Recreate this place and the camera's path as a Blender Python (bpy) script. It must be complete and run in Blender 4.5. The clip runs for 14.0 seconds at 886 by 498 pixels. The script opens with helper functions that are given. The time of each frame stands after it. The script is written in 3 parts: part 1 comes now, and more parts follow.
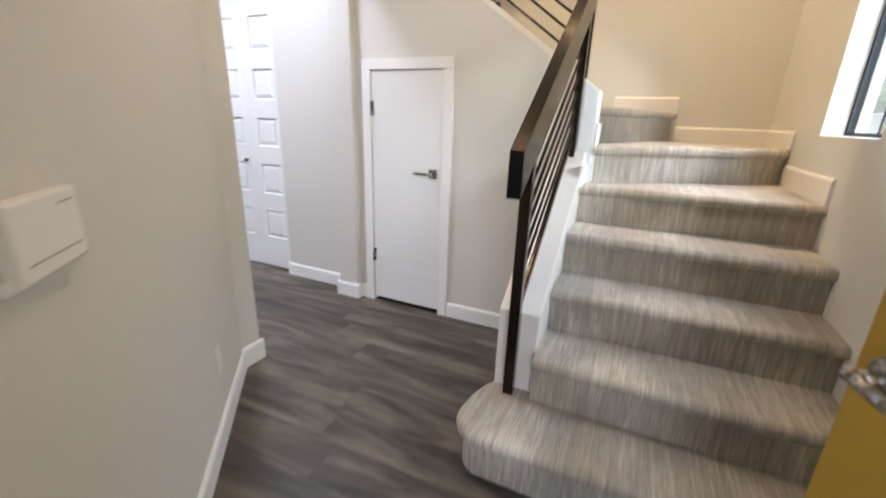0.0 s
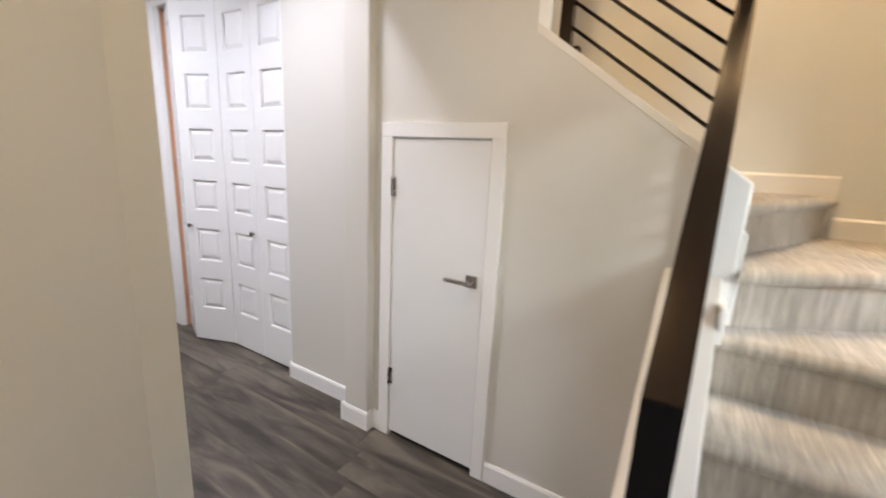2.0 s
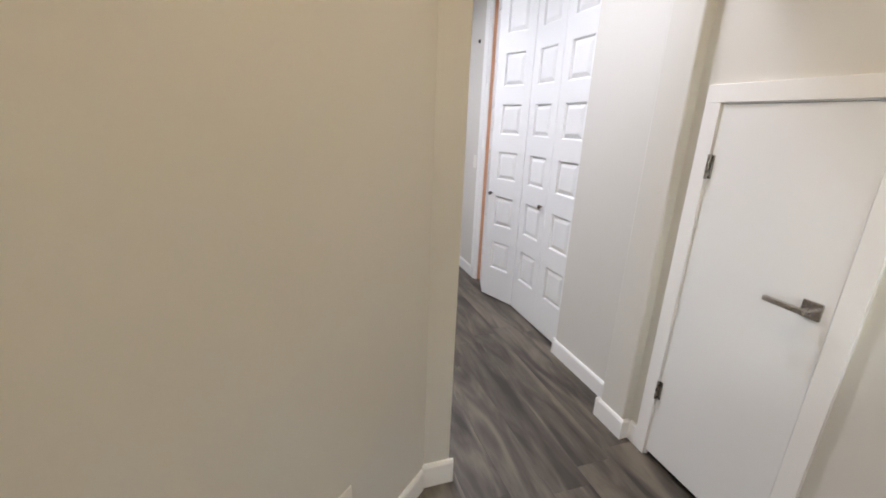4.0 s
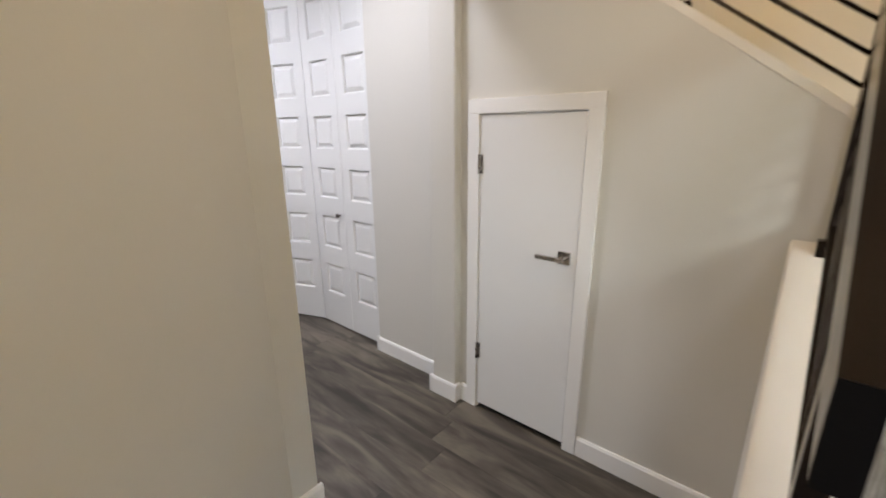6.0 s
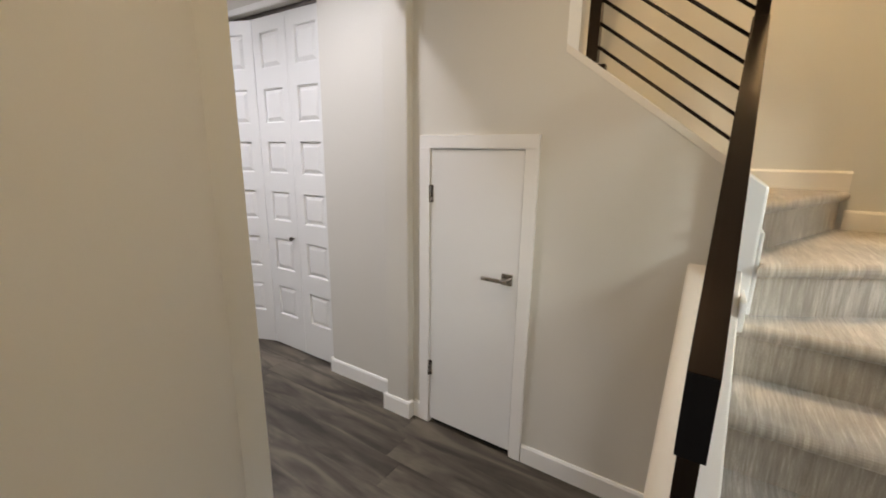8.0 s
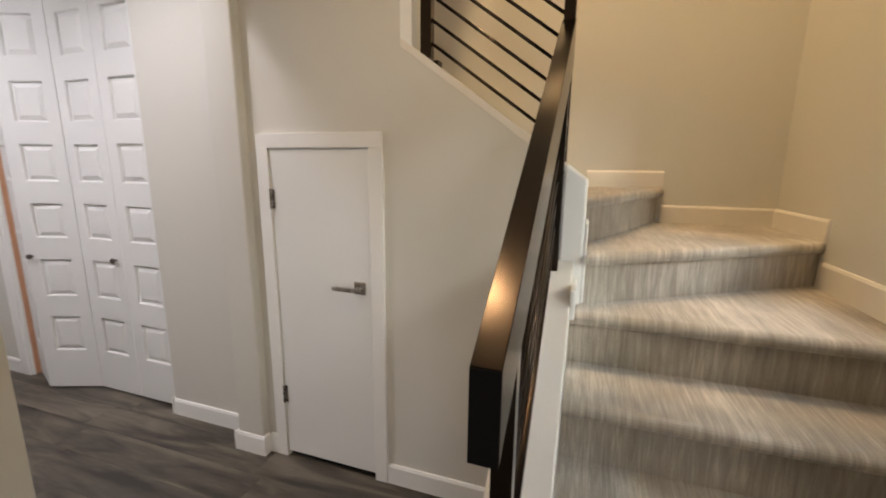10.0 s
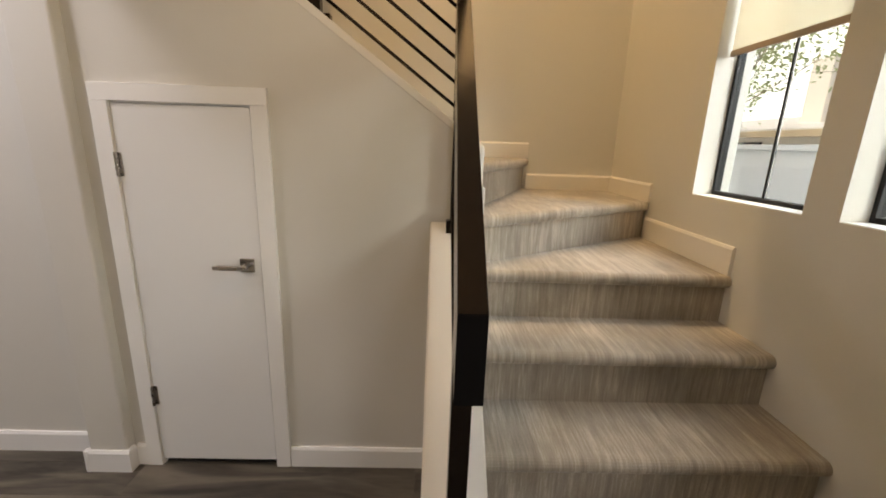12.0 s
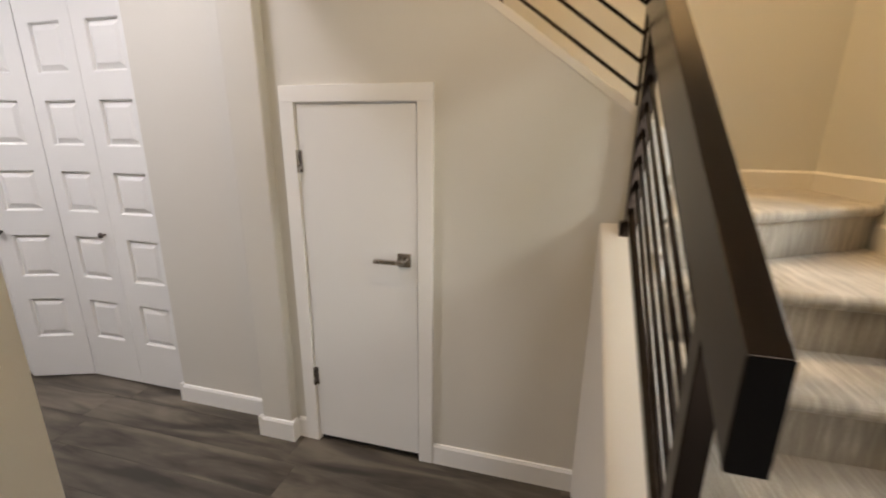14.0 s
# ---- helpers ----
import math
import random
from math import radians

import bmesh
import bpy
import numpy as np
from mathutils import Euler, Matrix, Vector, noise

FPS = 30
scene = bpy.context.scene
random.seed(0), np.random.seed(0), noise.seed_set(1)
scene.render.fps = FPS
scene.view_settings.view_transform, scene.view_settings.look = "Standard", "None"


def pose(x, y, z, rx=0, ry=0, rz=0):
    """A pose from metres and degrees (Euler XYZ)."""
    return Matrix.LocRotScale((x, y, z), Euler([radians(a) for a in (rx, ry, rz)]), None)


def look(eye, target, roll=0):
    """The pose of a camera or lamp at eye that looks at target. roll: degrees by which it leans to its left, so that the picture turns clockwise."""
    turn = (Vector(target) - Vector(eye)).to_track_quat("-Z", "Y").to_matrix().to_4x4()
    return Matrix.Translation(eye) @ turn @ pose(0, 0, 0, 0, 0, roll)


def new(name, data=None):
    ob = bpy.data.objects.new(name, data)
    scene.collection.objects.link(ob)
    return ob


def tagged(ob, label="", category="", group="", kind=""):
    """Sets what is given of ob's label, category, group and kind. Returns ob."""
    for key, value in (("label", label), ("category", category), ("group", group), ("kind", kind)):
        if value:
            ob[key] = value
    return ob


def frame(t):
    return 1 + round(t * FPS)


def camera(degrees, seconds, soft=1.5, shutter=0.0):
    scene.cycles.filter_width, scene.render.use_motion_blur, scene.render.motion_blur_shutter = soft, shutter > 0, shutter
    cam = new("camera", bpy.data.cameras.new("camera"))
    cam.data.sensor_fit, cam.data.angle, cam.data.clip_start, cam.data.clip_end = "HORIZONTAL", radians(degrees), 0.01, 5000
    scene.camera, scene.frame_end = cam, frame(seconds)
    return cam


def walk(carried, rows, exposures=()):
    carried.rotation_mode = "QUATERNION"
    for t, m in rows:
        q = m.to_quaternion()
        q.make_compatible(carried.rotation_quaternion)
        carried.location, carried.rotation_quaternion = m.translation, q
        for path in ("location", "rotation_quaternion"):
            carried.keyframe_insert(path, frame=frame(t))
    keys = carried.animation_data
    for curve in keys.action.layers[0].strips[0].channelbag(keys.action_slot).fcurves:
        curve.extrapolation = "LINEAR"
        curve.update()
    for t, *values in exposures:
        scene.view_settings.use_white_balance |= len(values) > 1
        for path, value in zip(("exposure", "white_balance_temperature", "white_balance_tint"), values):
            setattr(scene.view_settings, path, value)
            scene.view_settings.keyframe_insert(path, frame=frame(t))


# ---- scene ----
cam = camera(94.0, 14.0, soft=1.75, shutter=0.4)
PATH = [
    (0, (-0.08, -0.11, 1.299), (-0.87, 1.623, 0.688), 1.9),
    (0.5, (-0.165, 0.121, 1.416), (-0.716, 1.97, 0.889), 3.5),
    (1, (-0.176, 0.305, 1.435), (-0.525, 2.208, 0.93), 3.2),
    (1.5, (-0.274, 0.503, 1.464), (-1.109, 2.222, 0.873), 1.2),
    (2, (-0.426, 0.679, 1.476), (-1.455, 2.339, 1.047), 2.7),
    (2.5, (-0.488, 0.826, 1.493), (-1.992, 2.091, 1.123), 3.1),
    (3, (-0.5, 0.874, 1.473), (-2.315, 1.548, 0.97), 3.4),
    (3.2, (-0.495, 0.837, 1.469), (-2.331, 1.394, 0.906), 2.8),
    (5.3, (-0.565, 0.736, 1.454), (-2.13, 1.814, 0.833), 1.3),
    (5.5, (-0.578, 0.711, 1.464), (-2.062, 1.913, 0.87), 1.3),
    (6, (-0.531, 0.585, 1.479), (-1.772, 2.057, 0.937), -0.5),
    (6.5, (-0.481, 0.459, 1.519), (-1.648, 2.016, 1.06), -1.3),
    (7, (-0.483, 0.429, 1.537), (-1.644, 2.002, 1.115), -0.8),
    (7.2, (-0.476, 0.424, 1.543), (-1.637, 1.989, 1.091), 0.3),
    (9.3, (-0.347, 0.619, 1.517), (-1.196, 2.394, 1.159), -1.0),
    (9.5, (-0.315, 0.633, 1.508), (-1.117, 2.431, 1.16), -0.8),
    (10, (-0.316, 0.667, 1.48), (-0.946, 2.526, 1.097), 0.6),
    (10.5, (-0.414, 0.664, 1.47), (-0.85, 2.568, 1.041), 0.7),
    (11, (-0.477, 0.647, 1.477), (-0.714, 2.589, 1.058), -0.6),
    (11.5, (-0.492, 0.634, 1.459), (-0.533, 2.578, 0.992), 0.8),
    (12, (-0.494, 0.624, 1.448), (-0.442, 2.562, 0.958), 2.0),
    (12.5, (-0.497, 0.619, 1.448), (-0.474, 2.562, 0.974), 1.9),
    (13, (-0.505, 0.621, 1.452), (-0.596, 2.566, 0.995), 1.7),
    (13.5, (-0.566, 0.624, 1.459), (-0.85, 2.55, 1.001), 1.4),
    (14, (-0.676, 0.714, 1.431), (-1.163, 2.583, 0.914), 0.6),
]
LIGHTNESS = [(0.0, 0.1, 6100, 10), (0.5, -0.25, 6250, 10), (1.2, -0.3, 6450, 10), (1.8, -0.1, 6600, 10), (3.2, -0.06, 6550, 8), (5.3, -0.24, 6550, 8), (7.2, -0.46, 7000, 8), (9.3, -0.55, 7100, 9), (11.0, -0.68, 7400, 11), (12.5, -0.66, 7600, 11), (13.4, -0.66, 7550, 11), (14.0, -0.48, 7400, 10)]
walk(cam, [(t, look(eye, target, roll)) for t, eye, target, roll in PATH], LIGHTNESS)

# ---- light ----
world = bpy.data.worlds.new("sky")
scene.world = world
world.use_nodes = True
wn = world.node_tree.nodes
wn.clear()
w_out = wn.new("ShaderNodeOutputWorld")
w_bg = wn.new("ShaderNodeBackground")
w_sky = wn.new("ShaderNodeTexSky")
w_sky.sky_type = "NISHITA"
w_sky.sun_disc = False
w_sky.dust_density = 4.0
w_sky.sun_elevation = radians(54.5)
w_sky.sun_rotation = radians(282)
w_bg.inputs["Strength"].default_value = 0.15
world.node_tree.links.new(w_sky.outputs["Color"], w_bg.inputs["Color"])
world.node_tree.links.new(w_bg.outputs["Background"], w_out.inputs["Surface"])

sun = new("sun", bpy.data.lights.new("sun", "SUN"))
sun.data.energy = 5.0
sun.data.angle = radians(0.5)
sun.data.color = (1.0, 0.95, 0.87)
sun.matrix_world = look((-4.0, 0.8, 5.72), (0, 0, 0))


def area_lamp(name, at, target, sx, sy, watts, colour):
    lamp = new(name, bpy.data.lights.new(name, "AREA"))
    lamp.data.shape, lamp.data.size, lamp.data.size_y = "RECTANGLE", sx, sy
    lamp.data.energy, lamp.data.color = watts, colour
    lamp.matrix_world = look(at, target)
    return lamp


CEIL = 2.74
UPPER = 5.2
WARM = (1.0, 0.72, 0.42)
NEUTRAL = (0.84, 0.845, 1.0)
area_lamp("window_daylight", (2.1, 1.85, 3.4), (0.3, 1.85, 1.2), 1.8, 2.2, 190, (0.70, 0.82, 1.0))
area_lamp("garden_daylight", (2.3, 0.70, 1.95), (0.3, 1.95, 1.45), 0.45, 0.7, 56, (0.86, 0.95, 0.98))
area_lamp("doorway_daylight", (0.66, -1.5, 1.15), (-0.1, 1.5, 0.6), 0.7, 1.4, 26, (0.88, 0.90, 1.0))


def disc_lamp(name, at, watts, colour, size=0.11, spread=180):
    lamp = new(name, bpy.data.lights.new(name, "AREA"))
    lamp.data.shape, lamp.data.size = "DISK", size
    lamp.data.energy, lamp.data.color = watts, colour
    lamp.data.spread = radians(spread)
    lamp.matrix_world = pose(*at)
    return lamp


disc_lamp("hall_downlight_lamp", (-2.24, 1.70, 2.72), 13.5, NEUTRAL, 0.12, 140)
# unseen second hall lamp, added to even the light on the closet doors
disc_lamp("hall_downlight_lamp", (-3.45, 1.15, 2.72), 41, NEUTRAL, 0.16, 170)
disc_lamp("foyer_downlight_lamp", (-0.75, 1.32, 2.72), 10.5, WARM, 0.08)
disc_lamp("stair_downlight_lamp", (-0.55, 2.8, 5.18), 112, WARM, 0.14)


# ---- materials ----
def material(name, colour, rough=0.5, metal=0.0, var=0.06, scale=3.0, grain=180.0, bump=0.05, coat=0.0, spread=0.06):
    """Paint or metal with slow mottling, fine grain and slight relief."""
    m = bpy.data.materials.new(name)
    m.use_nodes = True
    n, l = m.node_tree.nodes, m.node_tree.links
    b = n["Principled BSDF"]
    b.inputs["Roughness"].default_value, b.inputs["Metallic"].default_value = rough, metal
    b.inputs["Coat Weight"].default_value = coat
    tc = n.new("ShaderNodeTexCoord")
    slow, fine = n.new("ShaderNodeTexNoise"), n.new("ShaderNodeTexNoise")
    slow.inputs["Scale"].default_value, slow.inputs["Detail"].default_value = scale, 4
    fine.inputs["Scale"].default_value, fine.inputs["Detail"].default_value = grain, 3
    geo = n.new("ShaderNodeNewGeometry")
    for t in (slow, fine):
        l.new(geo.outputs["Position"], t.inputs["Vector"])
    mix = n.new("ShaderNodeMix")
    mix.data_type = "RGBA"
    mix.inputs[6].default_value = tuple(c * (1 - var) for c in colour) + (1,)
    mix.inputs[7].default_value = tuple(min(1, c * (1 + var)) for c in colour) + (1,)
    add = n.new("ShaderNodeMath")
    add.operation = "MULTIPLY_ADD"
    add.inputs[1].default_value = 0.35
    l.new(fine.outputs["Fac"], add.inputs[0])
    sub = n.new("ShaderNodeMath")
    sub.operation = "MULTIPLY"
    sub.inputs[1].default_value = 0.65
    l.new(slow.outputs["Fac"], sub.inputs[0])
    l.new(sub.outputs[0], add.inputs[2])
    l.new(add.outputs[0], mix.inputs[0])
    l.new(mix.outputs[2], b.inputs["Base Color"])
    r = n.new("ShaderNodeMapRange")
    r.inputs["To Min"].default_value, r.inputs["To Max"].default_value = max(0, rough - spread), min(1, rough + spread)
    l.new(slow.outputs["Fac"], r.inputs["Value"])
    l.new(r.outputs[0], b.inputs["Roughness"])
    bp = n.new("ShaderNodeBump")
    bp.inputs["Strength"].default_value, bp.inputs["Distance"].default_value = bump, 0.002
    l.new(fine.outputs["Fac"], bp.inputs["Height"])
    l.new(bp.outputs["Normal"], b.inputs["Normal"])
    return m


M_WALL = material("wall_paint", (0.655, 0.631, 0.572), 0.62, var=0.03, scale=1.3, grain=140, bump=0.12)
M_CEIL = material("ceiling_paint", (0.80, 0.79, 0.76), 0.8, var=0.02, grain=120, bump=0.15)
M_TRIM = material("trim_paint", (0.86, 0.85, 0.82), 0.34, var=0.02, scale=4, grain=60, bump=0.03)
M_DOOR = material("door_paint", (0.81, 0.81, 0.79), 0.38, var=0.02, scale=3, grain=220, bump=0.05)
M_CAP = material("ledge_paint", (0.78, 0.735, 0.665), 0.5, var=0.03, scale=5, grain=90, bump=0.06)
M_BRONZE = material("bronze_metal", (0.036, 0.025, 0.018), 0.20, metal=0.75, var=0.05, scale=9, grain=90, bump=0.006, spread=0.015)
M_NICKEL = material("nickel_metal", (0.42, 0.39, 0.36), 0.27, metal=1.0, var=0.08, scale=20, grain=400, bump=0.03)
M_DARKNICKEL = material("dark_nickel", (0.16, 0.14, 0.13), 0.3, metal=1.0, var=0.1, scale=20, grain=400, bump=0.03)
M_BLACK = material("black_frame", (0.006, 0.0065, 0.008), 0.6, var=0.2, scale=12, grain=200, bump=0.04)
# black with little gloss: shade on the rail end, put into colour
M_ENDSHADE = material("matt_black", (0.008, 0.007, 0.007), 0.9, var=0.2, scale=12, grain=200, bump=0.04)
M_ENDSHADE.node_tree.nodes["Principled BSDF"].inputs["Specular IOR Level"].default_value = 0.12
M_YELLOW = material("yellow_paint", (0.38, 0.235, 0.022), 0.42, var=0.06, scale=3, grain=160, bump=0.05)
M_PLASTIC = material("white_plastic", (0.80, 0.77, 0.71), 0.4, var=0.02, scale=6, grain=300, bump=0.02)
M_GREYPLASTIC = material("grey_plastic", (0.50, 0.47, 0.43), 0.5, var=0.03)
M_RAWWOOD = material("raw_wood", (0.62, 0.33, 0.19), 0.6, var=0.2, scale=8, grain=60, bump=0.1)
# near-black: painted shade under and behind doors, also the plank joints
M_DARK = material("dark_gap", (0.02, 0.018, 0.016), 0.9, var=0.1)
M_SHADE = material("shade_fabric", (0.82, 0.79, 0.70), 0.8, var=0.04, scale=5, grain=500, bump=0.12)


def let_light_through(m, colour, share):
    """Thin cloth or leaf: some of the light passes."""
    n, l = m.node_tree.nodes, m.node_tree.links
    t, mix = n.new("ShaderNodeBsdfTranslucent"), n.new("ShaderNodeMixShader")
    t.inputs["Color"].default_value = (*colour, 1)
    mix.inputs[0].default_value = share
    l.new(n["Principled BSDF"].outputs[0], mix.inputs[1])
    l.new(t.outputs[0], mix.inputs[2])
    l.new(mix.outputs[0], n["Material Output"].inputs["Surface"])


let_light_through(M_SHADE, (0.90, 0.86, 0.74), 0.5)
M_HEM = material("hem_bar", (0.42, 0.34, 0.26), 0.6, var=0.05)
M_FENCE = material("stucco_fence", (0.84, 0.87, 0.90), 0.85, var=0.05, scale=2, grain=50, bump=0.3)
M_STUCCO = material("stucco_house", (0.88, 0.84, 0.77), 0.85, var=0.05, scale=2, grain=50, bump=0.3)
M_FASCIA = material("fascia_paint", (0.50, 0.40, 0.28), 0.7, var=0.08)
M_ROOF = material("roof_tile", (0.72, 0.69, 0.66), 0.8, var=0.2, scale=6, grain=40, bump=0.3)
M_GROUND = material("concrete", (0.42, 0.41, 0.39), 0.85, var=0.1, scale=2, grain=60, bump=0.3)
M_BARK = material("bark", (0.26, 0.22, 0.18), 0.9, var=0.3, scale=12, grain=60, bump=0.8)
M_LEAF = material("leaf", (0.17, 0.25, 0.09), 0.5, var=0.35, scale=6, grain=30, bump=0.1)
let_light_through(M_LEAF, (0.50, 0.56, 0.34), 0.65)
M_LENS = bpy.data.materials.new("lamp_lens")
M_LENS.use_nodes = True
M_LENS.node_tree.nodes["Principled BSDF"].inputs["Emission Color"].default_value = (1, 0.85, 0.65, 1)
M_LENS.node_tree.nodes["Principled BSDF"].inputs["Emission Strength"].default_value = 9.0

M_GLASS = bpy.data.materials.new("window_glass")
M_GLASS.use_nodes = True
_b = M_GLASS.node_tree.nodes["Principled BSDF"]
_b.inputs["Transmission Weight"].default_value = 1.0
_b.inputs["Roughness"].default_value = 0.0
_b.inputs["IOR"].default_value = 1.45
_b.inputs["Base Color"].default_value = (0.93, 0.97, 0.98, 1)


def plank_material():
    m = bpy.data.materials.new("vinyl_plank")
    m.use_nodes = True
    n, l = m.node_tree.nodes, m.node_tree.links
    b = n["Principled BSDF"]
    geo, info = n.new("ShaderNodeNewGeometry"), n.new("ShaderNodeObjectInfo")
    mp = n.new("ShaderNodeMapping")
    mp.inputs["Scale"].default_value = (1.15, 6.0, 1.0)
    shift = n.new("ShaderNodeVectorMath")
    shift.operation = "MULTIPLY_ADD"
    shift.inputs[1].default_value = (37.0, 11.0, 5.0)
    comb = n.new("ShaderNodeCombineXYZ")
    for i in range(3):
        l.new(info.outputs["Random"], comb.inputs[i])
    l.new(comb.outputs[0], shift.inputs[0])
    l.new(geo.outputs["Position"], shift.inputs[2])
    l.new(shift.outputs[0], mp.inputs["Vector"])
    grain, streak = n.new("ShaderNodeTexNoise"), n.new("ShaderNodeTexNoise")
    grain.inputs["Scale"].default_value, grain.inputs["Detail"].default_value = 1.35, 3.5
    grain.inputs["Distortion"].default_value = 1.0
    streak.inputs["Scale"].default_value, streak.inputs["Detail"].default_value = 9.0, 6
    l.new(mp.outputs[0], grain.inputs["Vector"])
    l.new(mp.outputs[0], streak.inputs["Vector"])
    ramp = n.new("ShaderNodeValToRGB")
    e = ramp.color_ramp.elements
    e[0].position, e[0].color = 0.36, (0.032, 0.026, 0.019, 1)
    e[1].position, e[1].color = 0.66, (0.172, 0.146, 0.112, 1)
    mid = ramp.color_ramp.elements.new(0.5)
    mid.color = (0.086, 0.072, 0.055, 1)
    s = n.new("ShaderNodeMath")
    s.operation = "MULTIPLY_ADD"
    s.inputs[1].default_value = 0.15
    t = n.new("ShaderNodeMath")
    t.operation = "MULTIPLY"
    t.inputs[1].default_value = 0.85
    l.new(grain.outputs["Fac"], t.inputs[0])
    l.new(streak.outputs["Fac"], s.inputs[0])
    l.new(t.outputs[0], s.inputs[2])
    l.new(s.outputs[0], ramp.inputs["Fac"])
    v = n.new("ShaderNodeMapRange")
    v.inputs["To Min"].default_value, v.inputs["To Max"].default_value = 0.88, 1.1
    l.new(info.outputs["Random"], v.inputs["Value"])
    hsv = n.new("ShaderNodeHueSaturation")
    l.new(ramp.outputs["Color"], hsv.inputs["Color"])
    l.new(v.outputs[0], hsv.inputs["Value"])
    l.new(hsv.outputs["Color"], b.inputs["Base Color"])
    b.inputs["Roughness"].default_value = 0.44
    bp = n.new("ShaderNodeBump")
    bp.inputs["Strength"].default_value, bp.inputs["Distance"].default_value = 0.2, 0.001
    l.new(streak.outputs["Fac"], bp.inputs["Height"])
    l.new(bp.outputs["Normal"], b.inputs["Normal"])
    return m


def carpet_material():
    """Cut pile with uneven streaks that follow the flight over treads and risers, and slow patches of brushed pile."""
    m = bpy.data.materials.new("striated_carpet")
    m.use_nodes = True
    n, l = m.node_tree.nodes, m.node_tree.links
    b = n["Principled BSDF"]
    geo = n.new("ShaderNodeNewGeometry")

    def noise_at(scale, detail, stretch=None):
        t = n.new("ShaderNodeTexNoise")
        t.inputs["Scale"].default_value, t.inputs["Detail"].default_value = scale, detail
        if stretch:
            q = n.new("ShaderNodeMapping")
            q.inputs["Scale"].default_value = stretch
            l.new(geo.outputs["Position"], q.inputs["Vector"])
            l.new(q.outputs[0], t.inputs["Vector"])
        else:
            l.new(geo.outputs["Position"], t.inputs["Vector"])
        return t

    wide = noise_at(1.0, 2, (50.0, 2.6, 2.6))
    thin = noise_at(1.0, 3, (150.0, 9.0, 10.0))
    patch = noise_at(2.6, 3)
    pile = noise_at(380.0, 2)

    def weigh(a, k, c=None):
        q = n.new("ShaderNodeMath")
        q.operation = "MULTIPLY_ADD"
        q.inputs[1].default_value = k
        q.inputs[2].default_value = 0.0
        l.new(a, q.inputs[0])
        if c is not None:
            l.new(c, q.inputs[2])
        return q.outputs[0]

    total = weigh(pile.outputs["Fac"], 0.16, weigh(patch.outputs["Fac"], 0.40, weigh(thin.outputs["Fac"], 0.24, weigh(wide.outputs["Fac"], 0.20))))
    ramp = n.new("ShaderNodeValToRGB")
    e = ramp.color_ramp.elements
    e[0].position, e[0].color = 0.36, (0.195, 0.167, 0.132, 1)
    e[1].position, e[1].color = 0.65, (0.66, 0.61, 0.53, 1)
    mid = ramp.color_ramp.elements.new(0.52)
    mid.color = (0.378, 0.332, 0.270, 1)
    l.new(total, ramp.inputs["Fac"])
    l.new(ramp.outputs["Color"], b.inputs["Base Color"])
    b.inputs["Roughness"].default_value = 0.95
    b.inputs["Sheen Weight"].default_value = 0.3
    bp = n.new("ShaderNodeBump")
    bp.inputs["Strength"].default_value, bp.inputs["Distance"].default_value = 0.55, 0.004
    l.new(weigh(pile.outputs["Fac"], 0.6, weigh(thin.outputs["Fac"], 0.4)), bp.inputs["Height"])
    l.new(bp.outputs["Normal"], b.inputs["Normal"])
    return m


M_PLANK = plank_material()
M_CARPET = carpet_material()


# ---- mesh helpers ----
def box(bm, x0, x1, y0, y1, z0, z1, bevel=0.0):
    m = Matrix.Translation(((x0 + x1) / 2, (y0 + y1) / 2, (z0 + z1) / 2)) @ Matrix.Diagonal((x1 - x0, y1 - y0, z1 - z0, 1))
    vs = bmesh.ops.create_cube(bm, size=1, matrix=m)["verts"]
    if bevel:
        es = list({e for v in vs for e in v.link_edges})
        bmesh.ops.bevel(bm, geom=es, offset=bevel, segments=2, affect="EDGES", profile=0.5)
    return bm


def prism(bm, points, axis, lo, hi, bevel=0.0):
    """A polygon in the two other axes, in order, drawn out along axis from lo to hi."""
    def at(p, v):
        return {"x": (v, p[0], p[1]), "y": (p[0], v, p[1]), "z": (p[0], p[1], v)}[axis]
    a, b = [bm.verts.new(at(p, lo)) for p in points], [bm.verts.new(at(p, hi)) for p in points]
    fs = [bm.faces.new(a), bm.faces.new(b[::-1])]
    k = len(points)
    for i in range(k):
        fs.append(bm.faces.new((a[i], b[i], b[(i + 1) % k], a[(i + 1) % k])))
    bmesh.ops.recalc_face_normals(bm, faces=fs)
    if bevel:
        bmesh.ops.bevel(bm, geom=list({e for f in fs for e in f.edges}), offset=bevel, segments=2, affect="EDGES", profile=0.5)
    return bm


def tube(bm, a, b, r, sides=12, r2=None):
    a, b = Vector(a), Vector(b)
    q = (b - a).to_track_quat("Z", "Y").to_matrix().to_4x4()
    bmesh.ops.create_cone(bm, cap_ends=True, segments=sides, radius1=r, radius2=r if r2 is None else r2, depth=(b - a).length,
                          matrix=Matrix.Translation((a + b) / 2) @ q)
    return bm


def finish(bm, name, mat, smooth=False):
    me = bpy.data.meshes.new(name)
    bm.to_mesh(me)
    bm.free()
    me.materials.append(mat)
    if smooth:
        for p in me.polygons:
            p.use_smooth = True
    return me


def part(name, bm, mat, parent, label="", smooth=False):
    ob = new(name, finish(bm, name, mat, smooth))
    ob.parent = parent
    if label:
        ob["label"] = label
    return ob


def thing(name, label, category, at=None, group="", kind=""):
    e = new(name)
    e.empty_display_size = 0.1
    if at is not None:
        e.matrix_world = at
    return tagged(e, label, category, group, kind)


def solid(name, bm, mat, label, category, group="", kind="", smooth=False):
    return tagged(new(name, finish(bm, name, mat, smooth)), label, category, group, kind)


